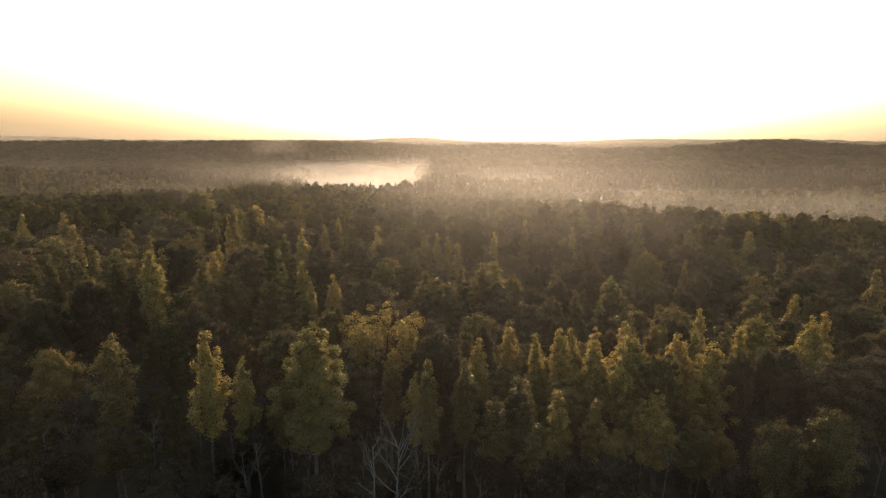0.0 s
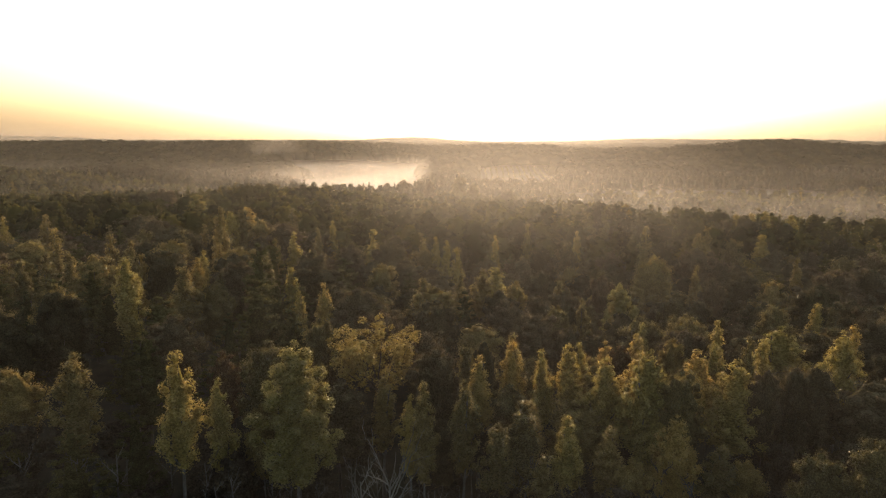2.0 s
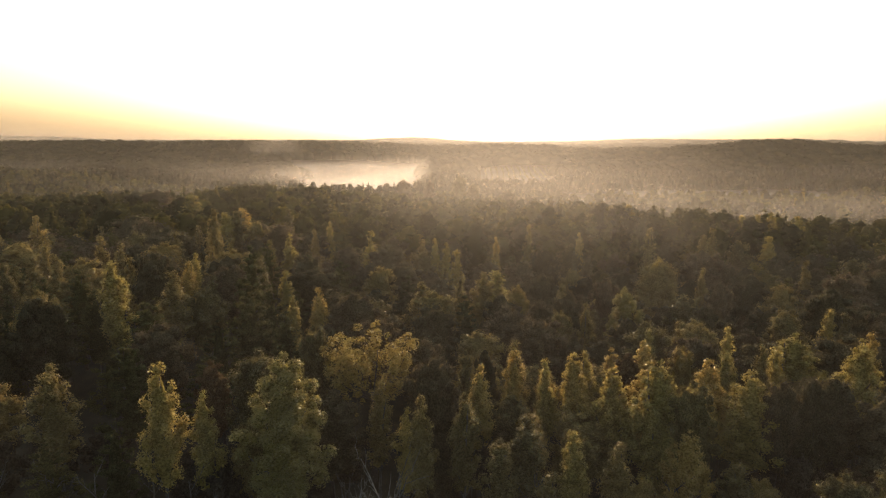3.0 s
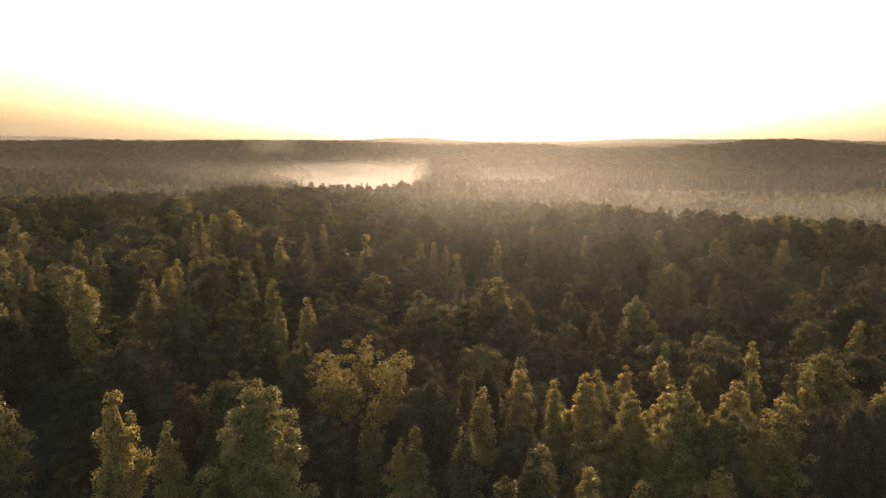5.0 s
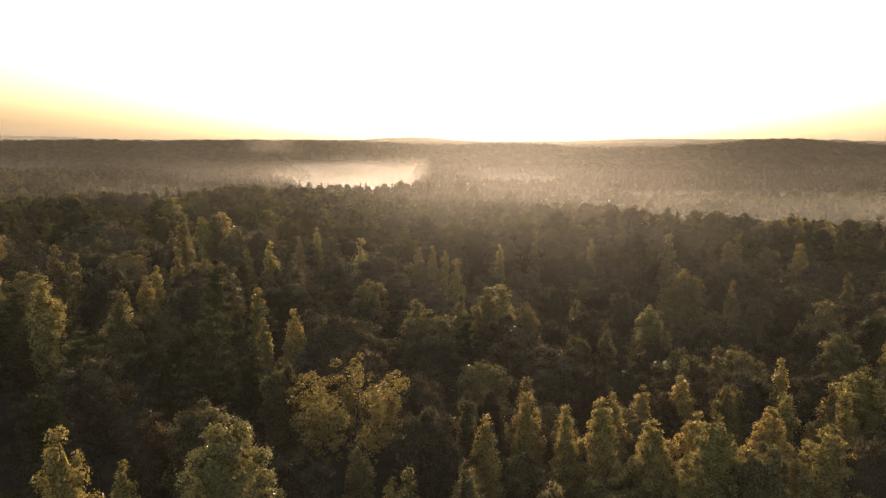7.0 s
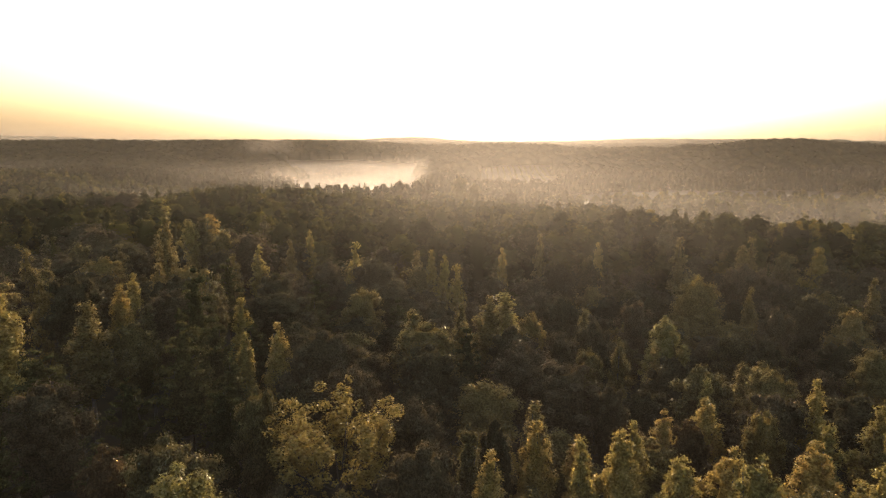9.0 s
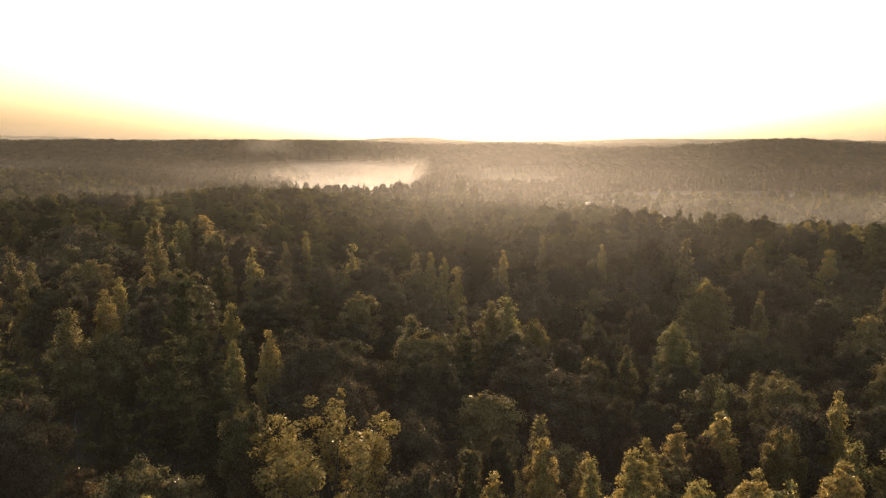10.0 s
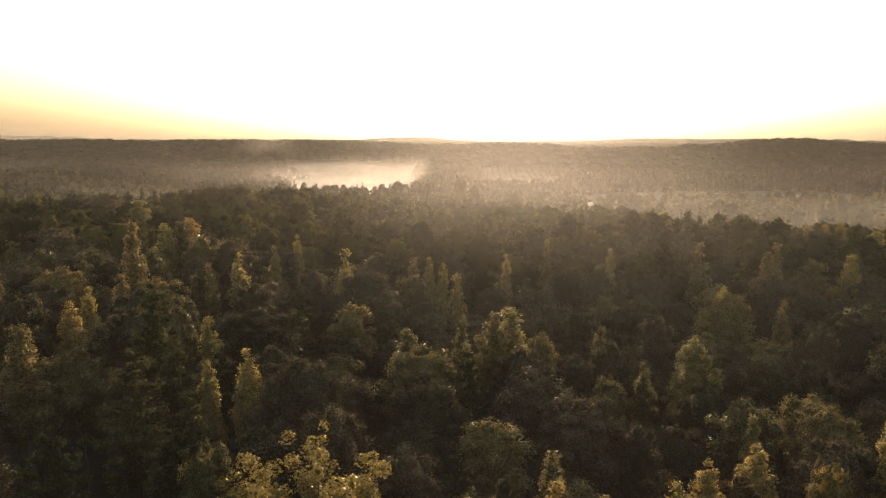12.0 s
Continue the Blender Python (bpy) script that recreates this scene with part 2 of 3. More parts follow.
def ball(level):
    """A small faceted lump: corners and three-cornered faces."""
    if level == 0:
        v = np.array([[1, 0, 0], [-1, 0, 0], [0, 1, 0], [0, -1, 0], [0, 0, 1], [0, 0, -1]], float)
        return v, np.array([[0, 2, 4], [2, 1, 4], [1, 3, 4], [3, 0, 4], [2, 0, 5], [1, 2, 5], [3, 1, 5], [0, 3, 5]])
    bm = bmesh.new()
    bmesh.ops.create_icosphere(bm, subdivisions=level, radius=1.0)
    v = np.array([p.co[:] for p in bm.verts])
    f = np.array([[p.index for p in face.verts] for face in bm.faces])
    bm.free()
    return v, f


BALLS = [ball(0), ball(1)]


def crown_of(centre, reach, tall, leaves, size, level, spread=0.55, slim=0.62, inner=0.80):
    """A crown: a rugged dense heart in every clump, and leaf sprays all over it."""
    share = reach * tall
    which = rng.choice(len(centre), leaves, p=share / share.sum())
    way = unit(rng.normal(size=(leaves, 3)) + [0, 0, 0.3])
    half = np.stack([reach, reach, tall], 1)
    depth = rng.uniform(0.72, 1.12, (leaves, 1))
    verts, blades = sprays(centre[which] + way * depth * half[which], way, size, spread, slim)
    bv, bf = BALLS[level]
    rugged = inner * rng.uniform(0.72, 1.12, (len(centre), len(bv), 1))
    heart = centre[:, None] + bv[None] * half[:, None] * rugged
    tris = bf[None] + (len(verts) + np.arange(len(centre)) * len(bv))[:, None, None]
    return np.concatenate([verts, heart.reshape(-1, 3)]), [blades, tris.reshape(-1, 3)]


def shape_of(kind):
    """The outline of a crown as a function of the bearing and of the share of its height; 1 is its widest."""
    bumps = 14
    at_a, at_t = rng.uniform(0, 6.283, bumps), rng.uniform(0.05, 1, bumps)
    much = rng.uniform(0.08, 0.26, bumps) * rng.choice([1, 1, -1], bumps)
    wide_a, wide_t = rng.uniform(0.35, 0.7, bumps), rng.uniform(0.07, 0.16, bumps)
    squash = rng.uniform(0.8, 1.2), rng.uniform(0, 6.28)

    def outline(a, t):
        a, t = np.asarray(a, float), np.asarray(t, float)
        if kind == "poplar":
            r = np.where(t < 0.34, (np.clip(t, 0.001, 1) / 0.34) ** 0.5, (np.clip(1 - t, 0, 1) / 0.66) ** 0.58)
        elif kind == "egg":
            r = np.sin(np.pi * np.clip(t, 0, 1) ** 0.62) ** 0.72
        elif kind == "oak":
            r = np.where(t < 0.42, 0.62 + 0.38 * (t / 0.42) ** 0.8, np.sqrt(np.clip(1 - (np.clip(t - 0.42, 0, 1) / 0.585) ** 2.2, 0, 1)))
        else:
            r = np.where(t < 0.15, 0.7 + 2.0 * t, np.clip(1.02 - t, 0, 1) ** 0.62 / 0.92)
        turn = np.angle(np.exp(1j * (a[..., None] - at_a)))
        lumps = (much * np.exp(-((turn / wide_a) ** 2) - ((t[..., None] - at_t) / wide_t) ** 2)).sum(-1)
        return r * (1 + np.clip(lumps, -0.35, 0.42)) * (1 + 0.12 * np.cos(2 * a + squash[1]) * squash[0]) + 0.012

    return outline


# how a crown is made up: clumps at the finest tier, their half width over the crown's width, height over width, how far out they sit, how far they lean out
CLUMPS = {"poplar": (36, 0.180, 1.25, (0.40, 0.96), 0.4), "oak": (46, 0.150, 0.84, (0.68, 1.0), 0.5), "pine": (60, 0.125, 0.66, (0.5, 1.05), 0.9),
          "egg": (80, 0.115, 1.1, (0.62, 1.0), 0.4)}


def body_crown(kind, height, width, low, leaves, size, rings, sides, share=1.0, ball_level=1):
    """A crown of leafy clumps round a dense body; leaf sprays cover the clumps. Also gives some places to which limbs reach."""
    outline, half, tall = shape_of(kind), width / 2, height - low
    count, girth, stretch, (near, far), lean = CLUMPS[kind]
    n = max(5, int(count * share))
    ts = np.linspace(0.04, 0.96, 60)
    amount = np.cumsum(outline(np.zeros(60), ts) ** 0.8 + 0.12)
    t = np.interp((np.arange(n) + rng.uniform(0.2, 0.8, n)) / n * amount[-1], amount, ts)
    a = np.arange(n) * 2.39996 + rng.uniform(0, 6.283) + rng.normal(0, 0.3, n)
    r = outline(a, t)
    reach = width * girth * share ** -0.4 * rng.uniform(0.72, 1.22, n) * (0.66 + 0.34 * np.clip(r, 0, 1))
    up = reach * stretch * rng.uniform(0.8, 1.25, n)
    rr = np.maximum(half * r * rng.uniform(near, far, n) - 0.35 * reach, 0)
    centre = np.stack([rr * np.cos(a), rr * np.sin(a), low + tall * t * 0.99 - 0.3 * up], 1)
    centre[-1] = [0, 0, height - up[-1]]
    centre[:, 2] = np.minimum(centre[:, 2], height - up * rng.uniform(0.9, 1.15, n))
    out = unit(np.stack([np.cos(a), np.sin(a), 0.3 + 0 * a], 1))
    which = rng.choice(n, leaves, p=reach * up / (reach * up).sum())
    way = unit(rng.normal(size=(leaves, 3)) + lean * out[which] + [0, 0, 0.45])
    depth = rng.uniform(0.74, 1.08, (leaves, 1)) + rng.exponential(0.07, (leaves, 1))
    places = centre[which] + way * depth * np.stack([reach, reach, up], 1)[which]
    places[:, :2] += out[which][:, :2] * ((places[:, 2] - centre[which, 2]) * (0.55 if kind == "pine" else 0.22) * lean)[:, None]
    places[:, 2] = np.minimum(places[:, 2], height + 0.2 * size)
    verts, blades = sprays(places, way * 0.8 + [0, 0, 0.25], size, 0.36 if kind == "oak" else 0.55)
    bv, bf = BALLS[ball_level]
    rugged = (0.80 if kind == "oak" else 0.72) * rng.uniform(0.74, 1.12, (n, len(bv), 1))
    heart = centre[:, None] + bv[None] * np.stack([reach, reach, up], 1)[:, None] * rugged
    heart[..., :2] += out[:, None, :2] * ((heart[..., 2] - centre[:, None, 2]) * (0.55 if kind == "pine" else 0.22) * lean)[..., None]
    lumps = (bf[None] + (len(verts) + np.arange(n) * len(bv))[:, None, None]).reshape(-1, 3)
    ct, ca = np.meshgrid(np.linspace(0.02, 0.95, rings), np.linspace(0, 6.283, sides, endpoint=False), indexing="ij")
    cr = half * outline(ca, ct) * {"poplar": 0.38, "oak": 0.62, "pine": 0.36, "egg": 0.42}[kind] * rng.uniform(0.8, 1.12, ct.shape)
    core = np.stack([cr * np.cos(ca), cr * np.sin(ca), low + tall * ct * 0.95], -1).reshape(-1, 3)
    i = np.arange((rings - 1) * sides)
    p, s = i // sides * sides, i % sides
    q = (s + 1) % sides
    walls = np.stack([p + s, p + q, p + sides + q, p + sides + s], 1) + len(verts) + n * len(bv)
    pick = rng.choice(n, min(n, 12), replace=False)
    return np.concatenate([verts, heart.reshape(-1, 3), core]), [blades, lumps, walls], centre[pick] * [0.9, 0.9, 1]


def plumes_of(height, width):
    """A spreading tree with ascending forked limbs, each of which bears an upright plume: the clumps' centres, half widths and half heights, and the limbs' ends."""
    half, centre, reach, ends = width / 2, [], [], []
    for k in range(15):
        a = k * 2.39996 + rng.normal(0, 0.2)
        out = half * (0.15 + 0.85 * math.sqrt((k + 0.3) / 15)) * rng.uniform(0.88, 1.04)
        tip = height - 0.20 * height * (out / half) ** 2.6 * rng.uniform(0.5, 1.25) - rng.uniform(0, 1.0)
        long = rng.uniform(7.5, 11.0)
        ends.append([out * 0.86 * math.cos(a), out * 0.86 * math.sin(a), tip - 0.34 * long])
        for j in range(12):
            w = (j + rng.uniform(0, 0.8)) / 12
            g = half * 0.165 * (0.34 + 0.9 * math.sin(math.pi * (0.04 + 0.84 * w**1.5))) * rng.uniform(0.7, 1.15) * 0.60
            d = out * (0.42 + 0.58 * w**0.8)
            side = rng.normal(0, 0.075 * half, 2)
            centre.append([d * math.cos(a) + side[0], d * math.sin(a) + side[1], tip - long * (1 - w) - g * 1.2])
            reach.append(g)
    reach = np.array(reach)
    return np.array(centre), reach, reach * rng.uniform(1.1, 1.7, len(reach)), np.array(ends)


CROWN_FOOT = {"poplar": 0.40, "oak": 0.40, "pine": 0.34, "egg": 0.36}


def build_tree(name, kind, height, width, leaves, size, leaf, bark, limbs, level, label, category="tree"):
    """One tree, standing at the origin: an empty at its foot with trunk, limbs and crown."""
    if kind == "vase":
        clumps, reach, tall, centre = plumes_of(height, width)
        crown_v, crown_f = crown_of(clumps, reach, tall, leaves, size, 1, inner=0.42)
    else:
        crown_v, crown_f, centre = body_crown(kind, height, width, CROWN_FOOT[kind] * height, leaves, size, *((12, 14), (8, 9), (6, 7))[level],
                                              (1.0, 0.72, 0.42)[level], (1, 1, 0)[level])
    root = new(name)
    tagged(root, label, category)
    lean = rng.normal(0, 0.25, 2)
    top = height * (0.93 if kind in ("poplar", "pine", "egg") else 0.55 if kind == "vase" else 0.62)
    zs = np.linspace(-0.4, top, 7)
    stem = np.stack([lean[0] * (zs / height) ** 2 * 2 + 0.08 * np.sin(zs), lean[1] * (zs / height) ** 2 * 2 + 0.08 * np.cos(zs * 1.3), zs], 1)
    thick = 0.011 * height + 0.006 * width
    trunk_v, trunk_f = tube(stem, thick * (1 - 0.88 * np.clip(zs / top, 0, 1) ** 0.8) * np.where(zs < 0.5, 1.35, 1), 6)
    shown("trunk", mesh_of("trunk", trunk_v, trunk_f), bark, root, True)
    for c in centre[:: max(1, len(centre) // max(1, limbs))][:limbs] if limbs else ():
        far = np.hypot(c[0], c[1])
        start = min(top * 0.92, max(0.22 * height, c[2] - far * (0.15 if kind == "pine" else 1.15 if kind == "vase" else 0.9) - 1.0))
        foot = np.array([np.interp(start, zs, stem[:, 0]), np.interp(start, zs, stem[:, 1]), start])
        bend = (foot + c) / 2 + np.array([c[0] * 0.12, c[1] * 0.12, -0.10 * far])
        path = np.array([foot, foot * 0.55 + bend * 0.45, bend * 0.8 + c * 0.2, c * 0.7 + bend * 0.3, c])
        v, f = tube(path, thick * (0.26 if kind == "vase" else 0.42) * np.array([1, 0.8, 0.55, 0.35, 0.12]), 4)
        shown("limb", mesh_of("limb", v, f), bark, root, True)
    me = mesh_of("crown", crown_v, crown_f)
    me.materials.append(leaf[0])
    shown("crown", me, leaf[1], root)
    me.polygons.foreach_set("material_index", (np.arange(len(me.polygons)) >= leaves).astype(np.int32))
    return root


SPECIES = {
    "poplar": ("tulip_poplar", "poplar", 22, 4.5, leaf_green, bark_grey, "tall slender tulip poplar turning yellow-green, among other trees"),
    "gold": ("golden_poplar", "poplar", 22, 4.5, leaf_gold, bark_grey, "slender poplar with golden autumn leaves, in dense wood"),
    "amber": ("golden_maple", "egg", 21, 5.6, leaf_gold, bark_grey, "broad golden-green maple with many upright leafy tops"),
    "oak": ("oak_tree", "oak", 20, 9.2, leaf_dark, bark_dark, "broad round-topped oak with dull brown-green leaves, in dense wood"),
    "pine": ("pine_tree", "pine", 22, 8.0, leaf_pine, bark_dark, "dark green pine with ragged tiers of needles"),
    "maple": ("maple_tree", "oak", 20, 8.0, leaf_green, bark_grey, "round-crowned maple with yellowing green leaves"),
    "lime": ("pale_poplar", "egg", 24, 6.2, leaf_lime, bark_grey, "pale green poplar with glinting leaves on a bare lower trunk"),
    "russet": ("russet_maple", "oak", 18, 5.5, leaf_russet, bark_grey, "small maple with russet autumn leaves"),
    "young": ("young_pine", "pine", 4, 2.6, leaf_pine, bark_dark, "young pine planted in a row on a misty field"),
    "brush": ("understory_tree", "oak", 9, 4.5, leaf_brush, bark_grey, "low dull brown understory tree below the taller trunks"),
    "vase": ("spreading_gold_tree", "vase", 24, 10.0, leaf_tawny, bark_dark, "spreading golden tree with forked limbs and upright leafy tufts"),
}
NEAR_LEAVES = {"poplar": 4800, "gold": 5200, "amber": 7000, "oak": 5800, "pine": 4900, "maple": 5200, "lime": 24000, "russet": 3600, "vase": 15000, "brush": 1300, "young": 240}
stock = {}


def stock_tree(kind, tier, i):
    """A tree of that kind to copy from, built when first asked for; tier 0 has the finest leaves."""
    key = kind, tier, i
    if key not in stock:
        name, shape, height, width, leaf, bark, label = SPECIES[kind]
        leaves = int(NEAR_LEAVES[kind] * (1.0, 0.58, 0.22)[tier])
        limbs = (15 if kind == "vase" else 10, 4, 0)[tier]
        stock[key] = [build_tree(name, shape, height, width, leaves, (0.20, 0.30, 0.48)[tier] * {"lime": 0.8, "vase": 0.95}.get(kind, 1.0), leaf, bark, limbs, tier, label), False]
    return stock[key]


placed = []


def plant(kind, x, y, top, width, tier=None, group="trees of the wood"):
    """Plants a tree whose tip reaches the height top."""
    foot = float(land(x, y))
    tier = (0 if y < 98 else 1 if y < 150 else 2) if tier is None else tier
    entry = stock_tree(kind, tier, int(rng.integers(4)))
    height, wide = SPECIES[kind][2], SPECIES[kind][3]
    m = pose(x, y, foot, rz=float(rng.uniform(0, 360)))
    scale = (width / wide, width / wide, (top - foot) / height)
    if entry[1]:
        ob = copy_thing(entry[0], m)
    else:
        ob, entry[1] = entry[0], True
        ob.matrix_basis = m
    ob.scale = scale
    tagged(ob, group=group)
    placed.append((x, y, width / 2))
    return ob

# Trees that stand out from the wood, from the forest's edge to the crest.
plant("gold", -19.4, 109.7, 24.4, 4.8, 0)
plant("lime", -14.9, 69.2, 27.6, 8.4)
plant("gold", -27.2, 69.5, 26.4, 4.6)
plant("lime", 34.2, 125.5, 20.8, 6.8, 0)
plant("gold", 42.0, 100.0, 20.8, 3.8)
plant("gold", -48.0, 101.8, 30.2, 5.8)
plant("gold", -54.6, 184.5, 29.1, 6.5)
plant("gold", 3.8, 159.5, 21.9, 4.2)
plant("maple", 57.8, 113.6, 19.6, 7.0, 0)
plant("amber", 24.2, 77.2, 24.0, 6.2)
plant("amber", 50.0, 97.0, 20.8, 9.0)
plant("poplar", 10.5, 95.5, 20.2, 4.4)
plant("oak", 15.8, 109.0, 19.4, 10.5, 0)
plant("poplar", -46.6, 138.0, 26.4, 4.2)
plant("gold", -35.6, 157.5, 25.9, 4.2)
plant("maple", 48.2, 148.0, 21.5, 9.0, 0)
plant("vase", -8.6, 88.0, 25.4, 14.5)
plant("poplar", -39.6, 72.5, 25.2, 5.4)
plant("oak", -55.0, 84.0, 26.6, 8.0)
plant("amber", 16.7, 86.0, 21.8, 5.5)
plant("poplar", 2.7, 73.4, 21.8, 4.0)
plant("poplar", 10.3, 77.0, 17.8, 5.0)
plant("maple", 27.3, 75.3, 22.4, 5.6)
plant("amber", 51.6, 85.2, 23.8, 6.5)
plant("maple", 34.6, 60.7, 20.0, 5.2)
plant("maple", 41.2, 62.6, 20.2, 6.0)
plant("pine", -28.5, 103.2, 26.4, 9.0)
plant("gold", -45.0, 121.8, 26.4, 4.8, 0)
plant("pine", -27.2, 109.5, 25.0, 7.0, 0)
plant("gold", -23.5, 109.2, 23.3, 3.6, 0)
plant("poplar", 8.3, 131.5, 22.2, 7.0, 0)
plant("gold", 24.4, 97.2, 18.5, 4.0)
plant("oak", -66.5, 148.5, 24.9, 12.0, 0)
plant("oak", -13.8, 108.6, 24.0, 9.5, 0)
plant("oak", -24.5, 130.0, 23.4, 11.5, 0)
plant("russet", 21.7, 99.5, 16.2, 4.6)
plant("maple", 41.5, 111.0, 18.9, 7.5, 0)
plant("oak", -1.8, 95.1, 20.4, 7.5)
plant("russet", -27.2, 83.0, 21.8, 4.6)
plant("gold", -24.0, 72.0, 22.5, 4.0)
plant("maple", -20.5, 80.0, 24.2, 6.5)
plant("amber", 20.5, 82.0, 21.4, 5.5)
plant("amber", 32.5, 84.0, 21.6, 6.5)
plant("oak", 50.0, 76.0, 20.6, 10.0)
plant("oak", 58.0, 80.0, 20.8, 9.0)
plant("pine", -40.5, 96.0, 25.6, 9.0)
plant("oak", -100.0, 234.0, 30.6, 13.0, 1)
plant("oak", -107.0, 232.5, 30.4, 11.0, 1)
plant("oak", -71.7, 302.0, 24.9, 13.0, 1)
plant("oak", -24.0, 400.0, 24.2, 10.5, 1)
plant("oak", -8.0, 405.0, 23.2, 7.5, 1)
plant("maple", 10.5, 405.0, 26.4, 8.5, 1)
plant("maple", 19.0, 400.0, 22.5, 7.5, 1)
plant("oak", 38.0, 377.0, 19.8, 9.0, 1)
plant("oak", 51.0, 376.0, 16.6, 8.0, 1)
plant("oak", 49.0, 204.0, 29.0, 11.0, 1)
plant("oak", 57.0, 213.0, 27.4, 10.0, 1)
plant("oak", 91.0, 196.5, 25.6, 12.0, 1)
plant("gold", 50.3, 212.0, 24.5, 5.0, 1)
# more of the wood, tree by tree
plant("poplar", -41.9, 107.8, 27.5, 6.6, 0)
plant("oak", -68.3, 151.5, 24.9, 6.6, 1)
plant("gold", -46.2, 128.5, 26.6, 3.9, 1)
plant("poplar", -52.7, 154.3, 26.3, 3.6, 1)
plant("oak", -36.8, 121.3, 26.0, 8.0, 0)
plant("gold", -82.3, 219.3, 29.5, 11.7, 1)
plant("poplar", -37.4, 148.2, 26.0, 3.6, 1)
plant("gold", -27.4, 120.5, 24.8, 3.8, 0)
plant("poplar", -31.6, 167.4, 25.6, 3.7, 1)
plant("gold", -30.0, 179.6, 26.0, 3.6, 1)
plant("poplar", -43.8, 191.7, 28.2, 4.4, 1)
plant("maple", -16.2, 89.5, 24.3, 4.6, 0)
plant("oak", -27.5, 138.7, 24.4, 7.0, 1)
plant("oak", -84.3, 183.9, 27.3, 18.6, 1)
plant("oak", -67.9, 166.5, 26.3, 13.8, 1)
plant("gold", -57.0, 177.0, 28.8, 6.1, 1)
plant("poplar", -54.7, 180.1, 29.0, 7.8, 1)
plant("gold", -1.5, 169.9, 22.9, 3.8, 1)
plant("gold", 1.3, 166.3, 22.5, 3.7, 1)
plant("oak", -12.4, 157.4, 23.7, 9.9, 1)
plant("oak", -20.9, 151.9, 24.3, 8.3, 1)
plant("maple", -12.2, 134.9, 22.8, 7.5, 1)
plant("gold", 11.4, 137.2, 21.3, 8.2, 1)
plant("maple", 14.6, 127.9, 20.7, 5.4, 0)
plant("maple", -1.1, 119.5, 21.5, 10.2, 0)
plant("pine", 4.3, 118.8, 20.9, 8.4, 0)
plant("oak", -8.7, 99.8, 22.5, 6.4, 0)
plant("oak", 5.9, 89.9, 21.0, 4.6, 0)
plant("poplar", 3.3, 88.0, 21.4, 3.6, 0)
plant("oak", 23.2, 192.6, 24.8, 11.4, 1)
plant("gold", 14.4, 176.4, 22.3, 3.6, 1)
plant("oak", 34.7, 141.4, 19.3, 6.3, 1)
plant("gold", 49.3, 151.4, 21.5, 3.6, 1)
plant("maple", 21.0, 117.5, 18.7, 4.6, 0)
plant("poplar", 25.7, 119.6, 19.3, 3.6, 0)
plant("oak", 20.8, 105.6, 17.9, 4.6, 0)
plant("gold", 32.5, 105.8, 18.7, 3.6, 0)
plant("maple", 33.2, 93.8, 20.0, 4.6, 0)
plant("russet", 25.9, 93.7, 19.1, 4.6, 0)
plant("oak", 63.5, 162.6, 21.6, 9.2, 1)
plant("poplar", 69.4, 176.5, 22.9, 4.9, 1)
plant("oak", 55.9, 134.9, 19.8, 5.9, 1)
plant("gold", 84.9, 173.0, 22.9, 6.3, 1)
plant("poplar", 43.4, 194.4, 26.5, 6.2, 1)
plant("gold", 37.2, 180.1, 22.9, 4.1, 1)
plant("poplar", 49.7, 199.7, 27.9, 5.4, 1)
plant("gold", 59.7, 212.8, 27.1, 8.9, 1)
plant("poplar", 59.2, 195.4, 26.4, 7.0, 1)
plant("gold", 88.6, 196.3, 25.6, 6.0, 1)
plant("gold", 94.2, 198.8, 25.7, 6.1, 1)
plant("gold", 100.4, 202.9, 25.7, 6.6, 1)
plant("gold", 105.2, 196.7, 25.3, 7.1, 1)
plant("maple", -54.8, 95.0, 27.7, 5.3, 0)
plant("pine", -36.2, 81.9, 24.8, 7.0, 0)
plant("maple", -92.8, 147.9, 25.3, 12.1, 1)
plant("oak", -0.5, 81.0, 23.0, 6.7, 0)
plant("gold", 4.9, 83.3, 21.2, 4.4, 0)
plant("poplar", -1.7, 70.8, 22.5, 3.6, 0)
plant("gold", -3.4, 75.0, 19.4, 3.6, 0)
plant("oak", 0.2, 75.0, 16.5, 4.6, 0)
plant("gold", 9.7, 89.8, 20.7, 4.0, 0)
plant("gold", 13.1, 85.8, 21.0, 3.6, 0)
plant("gold", 19.0, 90.3, 20.5, 4.6, 0)
plant("maple", 14.8, 75.0, 16.2, 4.6, 0)
plant("amber", 24.8, 82.4, 21.8, 6.2, 0)
plant("amber", 35.6, 79.8, 21.8, 7.1, 0)
plant("maple", 40.8, 106.8, 19.5, 6.5, 0)
plant("poplar", 42.2, 90.4, 21.3, 3.6, 0)
plant("oak", 42.1, 78.7, 21.5, 4.7, 0)
plant("oak", 44.9, 79.2, 21.3, 6.6, 0)
plant("oak", 38.3, 77.7, 21.5, 4.6, 0)
plant("gold", 64.5, 112.5, 20.2, 4.1, 0)
plant("poplar", 64.5, 108.5, 20.6, 4.0, 0)
plant("pine", 32.2, 75.0, 12.6, 3.9, 0)
plant("oak", 44.0, 75.0, 10.8, 4.6, 0)
plant("oak", 46.3, 75.0, 12.8, 4.6, 0)
plant("amber", 24.5, 75.0, 17.5, 5.2, 0)
plant("poplar", 9.1, 72.0, 19.8, 5.1, 0)
plant("gold", 13.7, 71.0, 18.6, 4.3, 0)
plant("poplar", 18.1, 70.0, 17.9, 4.2, 0)
plant("amber", 25.4, 71.0, 18.8, 5.1, 0)
plant("poplar", 29.4, 69.0, 16.2, 5.0, 0)
